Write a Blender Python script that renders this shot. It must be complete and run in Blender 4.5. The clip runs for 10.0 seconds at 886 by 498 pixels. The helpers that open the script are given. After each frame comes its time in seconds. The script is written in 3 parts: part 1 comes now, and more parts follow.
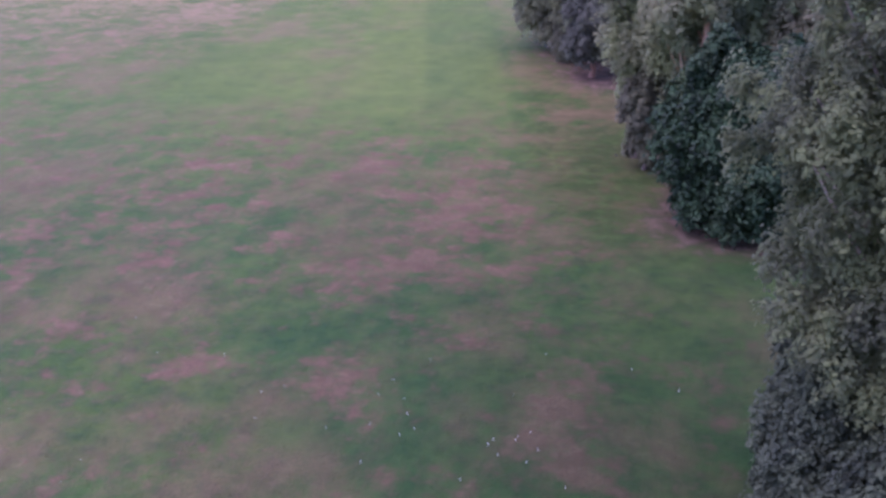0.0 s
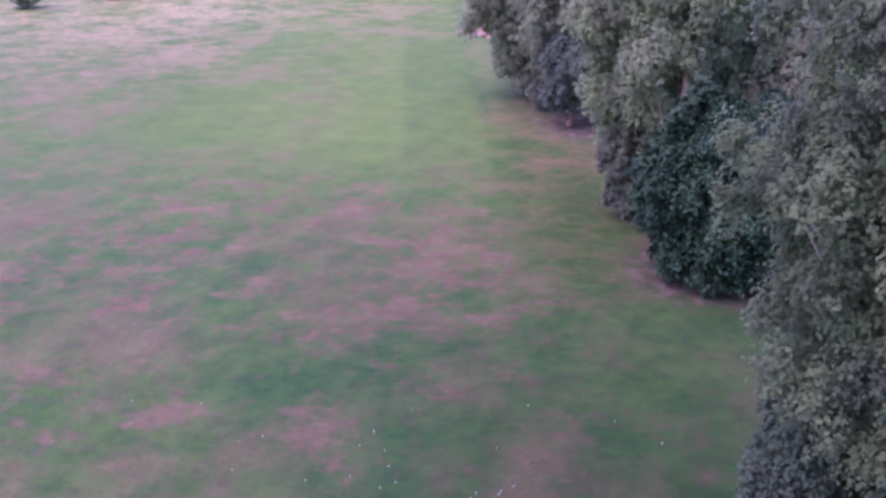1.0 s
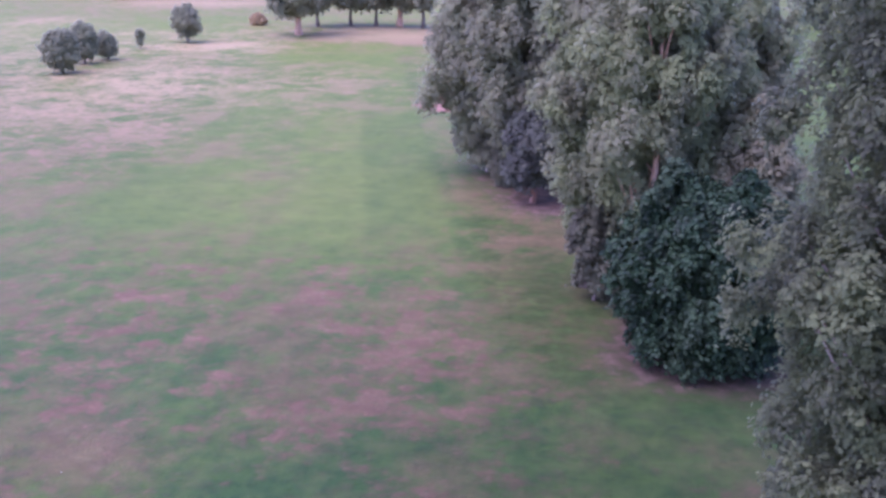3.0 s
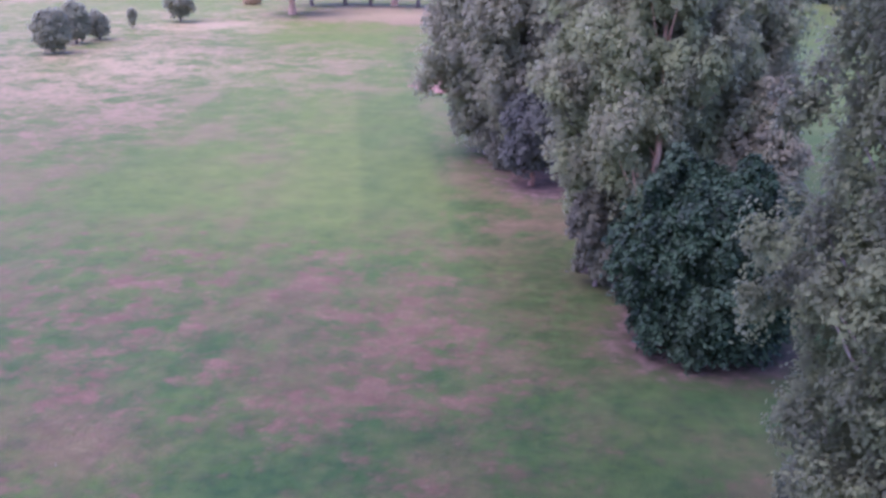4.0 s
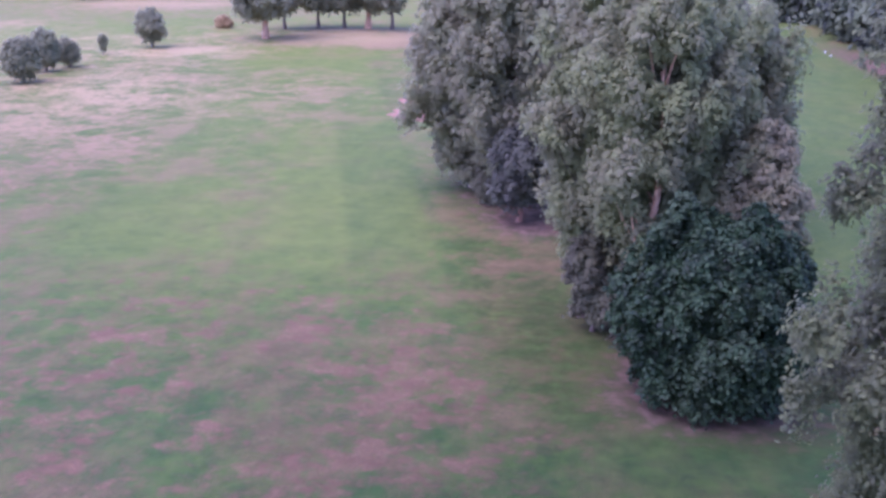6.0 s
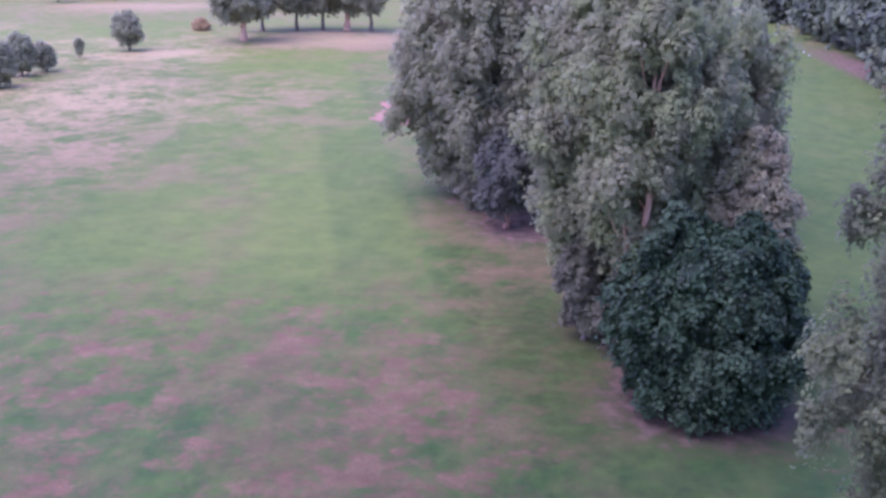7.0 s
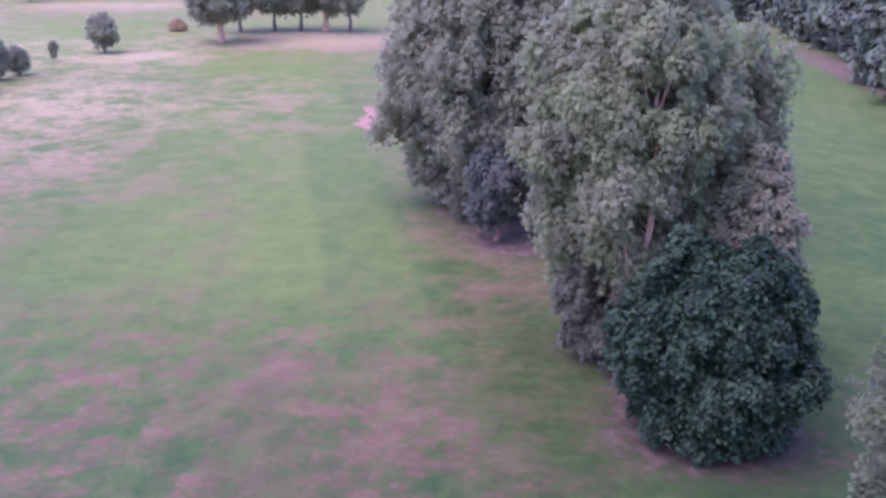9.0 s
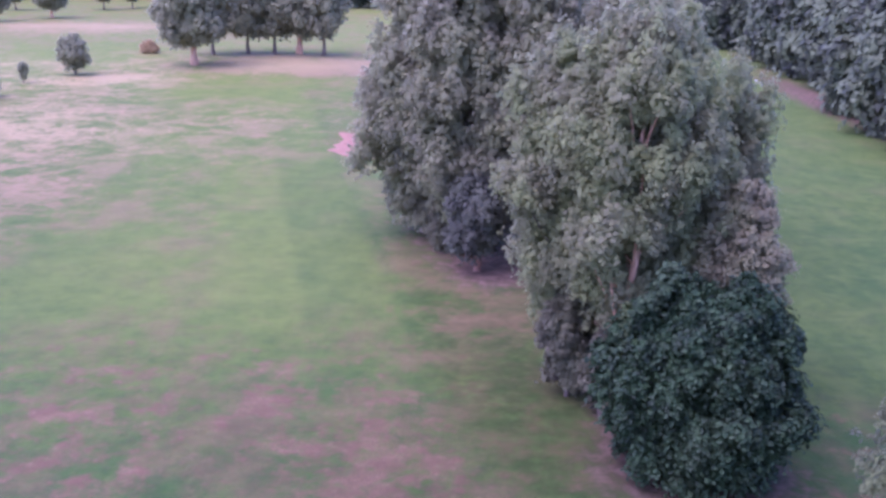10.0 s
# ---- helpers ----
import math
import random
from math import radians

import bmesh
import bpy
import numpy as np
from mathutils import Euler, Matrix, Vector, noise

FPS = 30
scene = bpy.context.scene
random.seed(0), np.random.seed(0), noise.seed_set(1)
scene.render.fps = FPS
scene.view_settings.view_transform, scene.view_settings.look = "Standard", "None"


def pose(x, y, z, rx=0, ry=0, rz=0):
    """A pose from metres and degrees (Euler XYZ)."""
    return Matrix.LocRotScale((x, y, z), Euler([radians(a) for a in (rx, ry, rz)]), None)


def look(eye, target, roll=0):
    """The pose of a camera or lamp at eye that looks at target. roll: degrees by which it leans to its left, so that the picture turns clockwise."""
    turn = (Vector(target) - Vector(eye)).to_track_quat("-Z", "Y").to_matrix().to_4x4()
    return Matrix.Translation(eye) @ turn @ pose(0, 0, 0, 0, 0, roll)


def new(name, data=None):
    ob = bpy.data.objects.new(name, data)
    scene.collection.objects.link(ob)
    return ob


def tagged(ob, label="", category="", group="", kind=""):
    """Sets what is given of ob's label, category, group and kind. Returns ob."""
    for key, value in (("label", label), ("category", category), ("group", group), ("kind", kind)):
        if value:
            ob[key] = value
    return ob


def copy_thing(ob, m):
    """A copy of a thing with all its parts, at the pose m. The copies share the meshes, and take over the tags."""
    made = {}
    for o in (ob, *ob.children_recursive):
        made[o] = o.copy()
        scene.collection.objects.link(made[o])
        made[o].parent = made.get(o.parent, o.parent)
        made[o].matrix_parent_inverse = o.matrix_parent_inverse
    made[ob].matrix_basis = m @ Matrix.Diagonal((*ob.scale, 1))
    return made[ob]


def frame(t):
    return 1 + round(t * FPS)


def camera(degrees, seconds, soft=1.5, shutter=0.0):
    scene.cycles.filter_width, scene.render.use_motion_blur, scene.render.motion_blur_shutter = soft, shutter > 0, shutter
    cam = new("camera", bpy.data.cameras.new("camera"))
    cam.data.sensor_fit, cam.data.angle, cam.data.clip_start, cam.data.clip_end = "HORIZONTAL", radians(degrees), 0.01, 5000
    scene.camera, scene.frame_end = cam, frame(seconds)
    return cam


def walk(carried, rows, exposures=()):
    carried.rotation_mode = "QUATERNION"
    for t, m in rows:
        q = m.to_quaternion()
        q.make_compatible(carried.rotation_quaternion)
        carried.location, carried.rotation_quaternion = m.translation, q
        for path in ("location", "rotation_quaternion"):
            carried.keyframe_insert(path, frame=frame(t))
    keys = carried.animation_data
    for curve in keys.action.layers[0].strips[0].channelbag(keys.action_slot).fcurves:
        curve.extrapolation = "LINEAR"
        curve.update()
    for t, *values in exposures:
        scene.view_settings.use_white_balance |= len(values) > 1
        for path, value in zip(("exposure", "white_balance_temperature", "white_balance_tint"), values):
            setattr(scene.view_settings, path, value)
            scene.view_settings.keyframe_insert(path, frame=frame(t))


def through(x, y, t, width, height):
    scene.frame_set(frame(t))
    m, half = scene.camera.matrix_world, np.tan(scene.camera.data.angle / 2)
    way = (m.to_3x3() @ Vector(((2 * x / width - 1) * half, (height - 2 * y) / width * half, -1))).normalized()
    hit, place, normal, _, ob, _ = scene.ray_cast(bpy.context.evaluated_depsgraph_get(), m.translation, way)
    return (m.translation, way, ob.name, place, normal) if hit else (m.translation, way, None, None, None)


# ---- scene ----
cam = camera(48.0, 10.0, soft=3.0)
PATH = [
    (0, (3.436, -13.317, 12.015), (3.075, -11.533, 11.186), -1.4),
    (0.5, (3.315, -13.213, 12.026), (2.986, -11.394, 11.261), -0.2),
    (1, (3.126, -13.147, 12.063), (2.817, -11.318, 11.313), -0.0),
    (1.5, (2.967, -12.805, 12.086), (2.669, -10.954, 11.39), 1.1),
    (2, (2.804, -12.509, 12.126), (2.533, -10.645, 11.454), 0.9),
    (2.5, (2.62, -12.262, 12.173), (2.376, -10.385, 11.526), 0.6),
    (2.7, (2.532, -12.171, 12.204), (2.309, -10.284, 11.578), 0.5),
    (3.8, (2.112, -11.648, 12.461), (1.888, -9.77, 11.81), -0.5),
    (4, (2.154, -11.559, 12.315), (1.951, -9.684, 11.651), 0.2),
    (4.5, (1.815, -11.308, 12.529), (1.674, -9.418, 11.891), -0.5),
    (5, (1.602, -11.061, 12.658), (1.457, -9.177, 12.004), -1.1),
    (5.5, (1.428, -10.846, 12.709), (1.275, -8.953, 12.083), -0.4),
    (5.7, (1.378, -10.687, 12.903), (1.226, -8.797, 12.266), -0.1),
    (6.8, (1.059, -10.133, 13.157), (0.939, -8.24, 12.522), -0.1),
    (7, (0.928, -10.079, 13.241), (0.825, -8.186, 12.603), -0.1),
    (7.5, (0.765, -9.798, 13.348), (0.692, -7.903, 12.712), -0.4),
    (8, (0.53, -9.503, 13.506), (0.447, -7.609, 12.87), -0.6),
    (8.5, (0.381, -9.353, 13.545), (0.301, -7.464, 12.894), -0.0),
    (9, (0.283, -8.984, 13.715), (0.227, -7.093, 13.068), -0.1),
    (9.5, (0.074, -8.821, 13.821), (0.056, -6.924, 13.188), 0.3),
    (10, (-0.159, -8.583, 13.986), (-0.154, -6.678, 13.38), 0.7),
]
walk(cam, [(t, look(eye, target, roll)) for t, eye, target, roll in PATH], exposures=[(0, 1.26, 5170, 49), (0.5, 1.6, 5090, 53), (1.2, 1.62, 5080, 54), (5, 1.6, 5060, 55), (10, 1.67, 5050, 56)])

# ---- light ----
SUN_AZ, SUN_EL = radians(255), radians(66)
world = bpy.data.worlds.new("overcast_evening")
scene.world = world
world.use_nodes = True
wn = world.node_tree.nodes
sky = wn.new("ShaderNodeTexSky")
sky.sky_type = "NISHITA"
sky.sun_disc = False
sky.sun_elevation, sky.sun_rotation = SUN_EL, SUN_AZ
sky.dust_density, sky.air_density = 1.5, 1.0
wn["Background"].inputs["Strength"].default_value = 0.15
world.node_tree.links.new(sky.outputs["Color"], wn["Background"].inputs["Color"])
sun = new("sun", bpy.data.lights.new("sun", "SUN"))
sun.data.energy, sun.data.angle, sun.data.color = 1.5, radians(80), (1.0, 0.86, 0.76)
sun_dir = Vector((math.sin(SUN_AZ) * math.cos(SUN_EL), math.cos(SUN_AZ) * math.cos(SUN_EL), math.sin(SUN_EL)))
sun.matrix_world = look(sun_dir * 200, (0, 0, 0))


# ---- materials ----
class Nodes:
    """A small helper for one node material."""

    def __init__(self, name):
        self.mat = bpy.data.materials.new(name)
        self.mat.use_nodes = True
        self.tree = self.mat.node_tree
        self.bsdf = self.tree.nodes["Principled BSDF"]
        self.out = self.tree.nodes["Material Output"]

    def add(self, kind):
        return self.tree.nodes.new(kind)

    def link(self, a, b):
        self.tree.links.new(a, b)

    def put(self, socket, value):
        if isinstance(value, (int, float, tuple)):
            socket.default_value = value
        else:
            self.link(value, socket)

    def pos(self):
        return self.add("ShaderNodeNewGeometry").outputs["Position"]

    def noise(self, vec, scale, detail=4.0, rough=0.55):
        n = self.add("ShaderNodeTexNoise")
        self.link(vec, n.inputs["Vector"])
        n.inputs["Scale"].default_value = scale
        n.inputs["Detail"].default_value = detail
        n.inputs["Roughness"].default_value = rough
        return n.outputs["Fac"]

    def math(self, op, a, b=0.0, c=0.0):
        n = self.add("ShaderNodeMath")
        n.operation = op
        for socket, value in zip(n.inputs, (a, b, c)):
            self.put(socket, value)
        return n.outputs[0]

    def ramp(self, fac, lo, hi):
        n = self.add("ShaderNodeMapRange")
        n.interpolation_type = "SMOOTHSTEP"
        self.put(n.inputs["Value"], fac)
        n.inputs["From Min"].default_value, n.inputs["From Max"].default_value = lo, hi
        return n.outputs["Result"]

    def mix(self, fac, a, b, blend="MIX"):
        n = self.add("ShaderNodeMix")
        n.data_type, n.blend_type = "RGBA", blend
        self.put(n.inputs[0], fac)
        self.put(n.inputs[6], a)
        self.put(n.inputs[7], b)
        return n.outputs[2]

    def attr(self, name):
        n = self.add("ShaderNodeAttribute")
        n.attribute_name = name
        return n.outputs["Fac"]

    def bump(self, height, strength, distance):
        n = self.add("ShaderNodeBump")
        self.link(height, n.inputs["Height"])
        n.inputs["Strength"].default_value, n.inputs["Distance"].default_value = strength, distance
        self.link(n.outputs["Normal"], self.bsdf.inputs["Normal"])


def rgb(r, g, b):
    return (r, g, b, 1.0)


def turf_material(name, lift=1.0):
    m = Nodes(name)
    p = m.pos()
    streak = m.add("ShaderNodeMapping")
    m.link(p, streak.inputs["Vector"])
    streak.inputs["Scale"].default_value = (0.85, 0.9, 1.0)
    q = streak.outputs["Vector"]
    wide, mid, fine, tiny = m.noise(p, 0.11, 3), m.noise(q, 0.75, 6, 0.66), m.noise(q, 2.4, 5, 0.6), m.noise(p, 14.0, 4, 0.65)
    dry = m.math("ADD", m.attr("dry"), m.math("MULTIPLY", m.math("SUBTRACT", mid, 0.5), 2.6))
    dry = m.math("ADD", dry, m.math("MULTIPLY", m.math("SUBTRACT", fine, 0.5), 1.1))
    dry = m.math("ADD", dry, m.math("MULTIPLY", m.math("SUBTRACT", tiny, 0.5), 0.35))
    dry = m.ramp(dry, 0.12, 0.9)
    band = m.add("ShaderNodeMapping")
    m.link(p, band.inputs["Vector"])
    band.inputs["Scale"].default_value = (0.75, 0.6, 1.0)
    bands = m.noise(band.outputs["Vector"], 0.34, 6, 0.68)
    dry = m.math("ADD", dry, m.math("MULTIPLY", m.math("SUBTRACT", bands, 0.5), m.math("ADD", 0.25, m.math("MULTIPLY", m.attr("bleach_veil"), 2.4))))
    dry = m.math("MINIMUM", m.math("MAXIMUM", dry, 0.0), 1.0)
    thin = m.math("MULTIPLY", m.attr("bleach_veil"), m.math("SUBTRACT", 1.0, m.ramp(m.math("ADD", bands, m.math("MULTIPLY", m.math("SUBTRACT", fine, 0.5), 0.5)), 0.36, 0.62)))
    thin = m.math("MULTIPLY", thin, m.math("SUBTRACT", 1.0, m.ramp(m.attr("dry"), 0.66, 0.9)))
    dry = m.math("MULTIPLY", dry, m.math("SUBTRACT", 1.0, m.math("MULTIPLY", thin, 0.6)))
    haze = m.math("MULTIPLY", m.ramp(bands, 0.42, 0.64), m.math("MULTIPLY", m.ramp(m.attr("dry"), -0.3, 0.3), 0.68))
    dry = m.math("MULTIPLY", m.math("MAXIMUM", dry, haze), m.math("ADD", 0.66, m.math("MULTIPLY", fine, 0.4)))
    green = m.mix(m.ramp(wide, 0.35, 0.65), rgb(0.031 * lift, 0.072 * lift, 0.0205), rgb(0.055 * lift, 0.088 * lift, 0.019))
    green = m.mix(m.ramp(fine, 0.3, 0.75), green, rgb(0.022, 0.052, 0.018))
    green = m.mix(m.math("MULTIPLY", m.ramp(m.noise(band.outputs["Vector"], 1.0, 5, 0.65), 0.36, 0.74), 0.6), green, rgb(0.09 * lift, 0.121 * lift, 0.033))
    # pale green of cut grass, and of the bright veil painted on far turf
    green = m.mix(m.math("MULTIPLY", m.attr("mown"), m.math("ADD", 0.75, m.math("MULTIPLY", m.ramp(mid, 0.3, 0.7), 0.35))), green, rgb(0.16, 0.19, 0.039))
    straw = m.mix(m.ramp(m.noise(q, 0.9, 4), 0.3, 0.7), rgb(0.125, 0.068, 0.042), rgb(0.195, 0.115, 0.068))
    straw = m.mix(m.ramp(tiny, 0.35, 0.7), straw, rgb(0.12, 0.07, 0.045))
    straw = m.mix(m.math("MULTIPLY", m.ramp(m.noise(q, 3.4, 4, 0.6), 0.5, 0.75), 0.5), straw, rgb(0.225, 0.145, 0.088))
    # pale dry straw, with the distant veil put into its colour too
    straw = m.mix(m.attr("bleach_veil"), straw, rgb(0.335, 0.245, 0.122))
    colour = m.mix(dry, green, straw)
    # olive of the rough grass, which also carries painted shade at the near right
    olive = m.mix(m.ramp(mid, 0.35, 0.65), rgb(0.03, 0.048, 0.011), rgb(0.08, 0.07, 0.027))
    colour = m.mix(m.math("MULTIPLY", m.attr("rank_shade"), m.ramp(fine, 0.15, 0.6)), colour, olive)
    soil = m.mix(m.ramp(fine, 0.35, 0.65), rgb(0.09, 0.058, 0.042), rgb(0.16, 0.103, 0.075))
    colour = m.mix(m.ramp(m.math("ADD", m.attr("soil"), m.math("MULTIPLY", m.math("SUBTRACT", fine, 0.5), 0.9)), 0.3, 0.85), colour, soil)
    # darkens the near turf: tree shade and picture-edge falloff put into the colour
    colour = m.mix(m.math("MULTIPLY", m.attr("near_shade"), m.math("ADD", 0.7, m.math("MULTIPLY", mid, 0.6))), colour, rgb(0.41, 0.505, 0.47), "MULTIPLY")
    m.link(colour, m.bsdf.inputs["Base Color"])
    m.bsdf.inputs["Roughness"].default_value = 0.7
    m.bsdf.inputs["Specular IOR Level"].default_value = 0.06
    m.bsdf.inputs["Sheen Weight"].default_value = 0.01
    m.bsdf.inputs["Sheen Roughness"].default_value = 0.6
    m.bump(m.math("ADD", tiny, m.math("MULTIPLY", fine, 1.5)), 0.5, 0.05)
    return m.mat


def leaf_material(name, dark, light, tip, rough=0.55, through=0.25, clump=1.3):
    m = Nodes(name)
    geo = m.add("ShaderNodeNewGeometry")
    tall = m.add("ShaderNodeMapping")
    m.link(geo.outputs["Position"], tall.inputs["Vector"])
    tall.inputs["Scale"].default_value = (1.0, 1.0, 0.55)
    clumps, patches = m.noise(tall.outputs["Vector"], clump, 2), m.noise(geo.outputs["Position"], 0.35, 2)
    each = geo.outputs["Random Per Island"]
    colour = m.mix(m.ramp(clumps, 0.36, 0.64), rgb(*dark), rgb(*light))
    colour = m.mix(m.math("MULTIPLY", m.math("POWER", each, 3.0), 0.3), colour, rgb(*tip))
    colour = m.mix(m.math("MULTIPLY", m.ramp(patches, 0.45, 0.75), 0.45), colour, rgb(*[c * 0.6 + 0.02 for c in tip]))
    m.link(colour, m.bsdf.inputs["Base Color"])
    m.bsdf.inputs["Roughness"].default_value = rough
    m.bsdf.inputs["Specular IOR Level"].default_value = 0.18
    glow = m.add("ShaderNodeBsdfTranslucent")
    m.link(m.mix(0.5, colour, rgb(*[0.22 * sum(light) + 0.45 * c for c in light])), glow.inputs["Color"])
    both = m.add("ShaderNodeMixShader")
    both.inputs[0].default_value = through
    m.link(m.bsdf.outputs[0], both.inputs[1])
    m.link(glow.outputs[0], both.inputs[2])
    m.link(both.outputs[0], m.out.inputs["Surface"])
    return m.mat


def bark_material(name, dark, light):
    m = Nodes(name)
    p = m.pos()
    stretch = m.add("ShaderNodeMapping")
    m.link(p, stretch.inputs["Vector"])
    stretch.inputs["Scale"].default_value = (9.0, 9.0, 1.6)
    ridges = m.noise(stretch.outputs["Vector"], 1.5, 6, 0.65)
    colour = m.mix(m.ramp(ridges, 0.35, 0.65), rgb(*dark), rgb(*light))
    colour = m.mix(m.math("MULTIPLY", m.ramp(m.noise(p, 1.1, 3), 0.5, 0.75), 0.5), colour, rgb(*[c * 0.55 for c in dark]))
    m.link(colour, m.bsdf.inputs["Base Color"])
    m.bsdf.inputs["Roughness"].default_value = 0.85
    m.bump(ridges, 0.7, 0.03)
    return m.mat


def plain_material(name, a, b, scale, rough=0.8, relief=0.3, depth=0.01):
    m = Nodes(name)
    p = m.pos()
    n = m.noise(p, scale, 5, 0.6)
    colour = m.mix(m.ramp(n, 0.3, 0.7), rgb(*a), rgb(*b))
    m.link(colour, m.bsdf.inputs["Base Color"])
    m.bsdf.inputs["Roughness"].default_value = rough
    m.bump(n, relief, depth)
    return m.mat


TURF = turf_material("turf")
BLADES = turf_material("grass_blades", 1.1)
POPLAR = leaf_material("poplar_leaves", (0.285, 0.275, 0.163), (0.333, 0.362, 0.163), (0.42, 0.46, 0.193), 0.6, 0.62, 0.8)
POPLAR_N = leaf_material("poplar_leaves_deep", (0.127, 0.132, 0.085), (0.22, 0.245, 0.113), (0.365, 0.415, 0.163), 0.6, 0.62, 1.3)
POPLAR_B = leaf_material("poplar_leaves_grey", (0.295, 0.275, 0.18), (0.335, 0.337, 0.183), (0.425, 0.437, 0.21), 0.6, 0.62, 0.7)
RUSSET = leaf_material("russet_leaves", (0.275, 0.24, 0.145), (0.32, 0.30, 0.16), (0.42, 0.40, 0.205), 0.6, 0.5)
HORNBEAM = leaf_material("hornbeam_leaves", (0.009, 0.019, 0.009), (0.031, 0.06, 0.026), (0.10, 0.155, 0.06), 0.5, 0.2, 2.6)
DEEP = leaf_material("dark_leaves", (0.09, 0.088, 0.07), (0.125, 0.13, 0.09), (0.18, 0.185, 0.12), 0.6, 0.4)
WOODLAND = leaf_material("woodland_leaves", (0.05, 0.055, 0.045), (0.14, 0.165, 0.09), (0.27, 0.32, 0.16), 0.6, 0.3, 0.5)
FIELD_LEAF = leaf_material("field_tree_leaves", (0.285, 0.28, 0.175), (0.36, 0.36, 0.205), (0.45, 0.455, 0.24), 0.6, 0.58, 0.8)
# dull leaf colour with the shade under the poplars mixed in
UNDERWOOD_SHADE = leaf_material("underwood_shade_leaves", (0.135, 0.125, 0.085), (0.175, 0.17, 0.10), (0.24, 0.24, 0.125), 0.6, 0.5, 1.2)
# dark leaf colour that holds the shade at the near poplar's foot
THICKET_SHADE = leaf_material("thicket_shade_leaves", (0.042, 0.05, 0.034), (0.075, 0.09, 0.05), (0.17, 0.20, 0.105), 0.6, 0.35, 1.6)
COPPER = leaf_material("copper_leaves", (0.40, 0.27, 0.13), (0.48, 0.34, 0.17), (0.55, 0.41, 0.22), 0.6, 0.5, 1.0)
# yellow-green with sunlight put into it, for the sprig at the hornbeam
SUNLIT_LEAF = leaf_material("sunlit_sprig_leaves", (0.06, 0.085, 0.035), (0.09, 0.125, 0.048), (0.15, 0.18, 0.075), 0.6, 0.3, 1.5)
BARK = bark_material("poplar_bark", (0.36, 0.27, 0.21), (0.58, 0.47, 0.39))
BARK_WARM = bark_material("warm_bark", (0.46, 0.25, 0.145), (0.66, 0.40, 0.25))
BARK_RED = bark_material("red_bark", (0.24, 0.12, 0.085), (0.36, 0.19, 0.13))
BARK_DARK = bark_material("dark_bark", (0.10, 0.075, 0.06), (0.20, 0.15, 0.12))
SAND = plain_material("red_sand", (0.23, 0.112, 0.068), (0.29, 0.152, 0.095), 1.3, 0.95, 0.4, 0.03)
WHITE = plain_material("white_paint", (0.72, 0.72, 0.72), (0.82, 0.82, 0.82), 9.0, 0.5, 0.1, 0.002)
PETAL = plain_material("white_petals", (0.75, 0.75, 0.72), (0.85, 0.85, 0.82), 20.0, 0.7, 0.1, 0.002)


# ---- mesh helpers ----
def mesh_from(name, verts, faces, material, smooth=False):
    me = bpy.data.meshes.new(name)
    verts, faces = np.asarray(verts, np.float32), np.asarray(faces, np.int32)
    n, k = faces.shape
    me.vertices.add(len(verts))
    me.vertices.foreach_set("co", verts.ravel())
    me.loops.add(n * k)
    me.loops.foreach_set("vertex_index", faces.ravel())
    me.polygons.add(n)
    me.polygons.foreach_set("loop_start", np.arange(0, n * k, k, dtype=np.int32))
    me.polygons.foreach_set("use_smooth", np.full(n, smooth))
    me.update(calc_edges=True)
    me.materials.append(material)
    return me


def part(name, me, parent, label=""):
    ob = new(name, me)
    ob.parent = parent
    return tagged(ob, label)


def paint(me, **layers):
    for key, values in layers.items():
        me.attributes.new(key, "FLOAT", "POINT").data.foreach_set("value", np.asarray(values, np.float32))


def tube(points, radii, sides=8):
    """Verts and faces of a tapered tube along points, closed at its end."""
    pts = [Vector(p) for p in points]
    verts, faces = [], []
    for i, p in enumerate(pts):
        way = (pts[min(i + 1, len(pts) - 1)] - pts[max(i - 1, 0)]).normalized()
        u = way.orthogonal().normalized()
        w = way.cross(u)
        for s in range(sides):
            a = 2 * math.pi * s / sides
            r = radii[i] * (1 + 0.10 * math.sin(3 * a + i))
            verts.append(p + (u * math.cos(a) + w * math.sin(a)) * r)
    for i in range(len(pts) - 1):
        for s in range(sides):
            a, b = i * sides + s, i * sides + (s + 1) % sides
            faces.append((a, b, b + sides, a + sides))
    return [tuple(v) for v in verts], faces


def leaf_cloud(name, centres, normals, sizes, material, rng, simple=False, upright=0.0):
    """One mesh of leaves, each its own island: two folded triangles, or one where they are small."""
    n = len(centres)
    normals = normals / np.linalg.norm(normals, axis=1, keepdims=True)
    along = rng.normal(size=(n, 3)) + normals * 0.4 * upright + np.array([0, 0, 2.0]) * upright
    along -= normals * (along * normals).sum(1, keepdims=True)
    along /= np.linalg.norm(along, axis=1, keepdims=True) + 1e-9
    across = np.cross(normals, along)
    s = sizes[:, None]
    fold = normals * s * 0.18
    if simple:
        verts = np.stack([centres - along * s * 0.6 - across * s * 0.5, centres - along * s * 0.6 + across * s * 0.5, centres + along * s * 0.8 + fold], 1)
        return mesh_from(name, verts.reshape(-1, 3), np.arange(3 * n).reshape(-1, 3), material)
    verts = np.stack([centres - along * s * 0.62, centres + across * s * 0.42 + fold, centres + along * s * 0.62, centres - across * s * 0.42 + fold], 1)
    base = np.arange(n)[:, None] * 4
    faces = np.concatenate([base + [0, 1, 2], base + [0, 2, 3]], 1).reshape(-1, 3)
    return mesh_from(name, verts.reshape(-1, 3), faces, material)


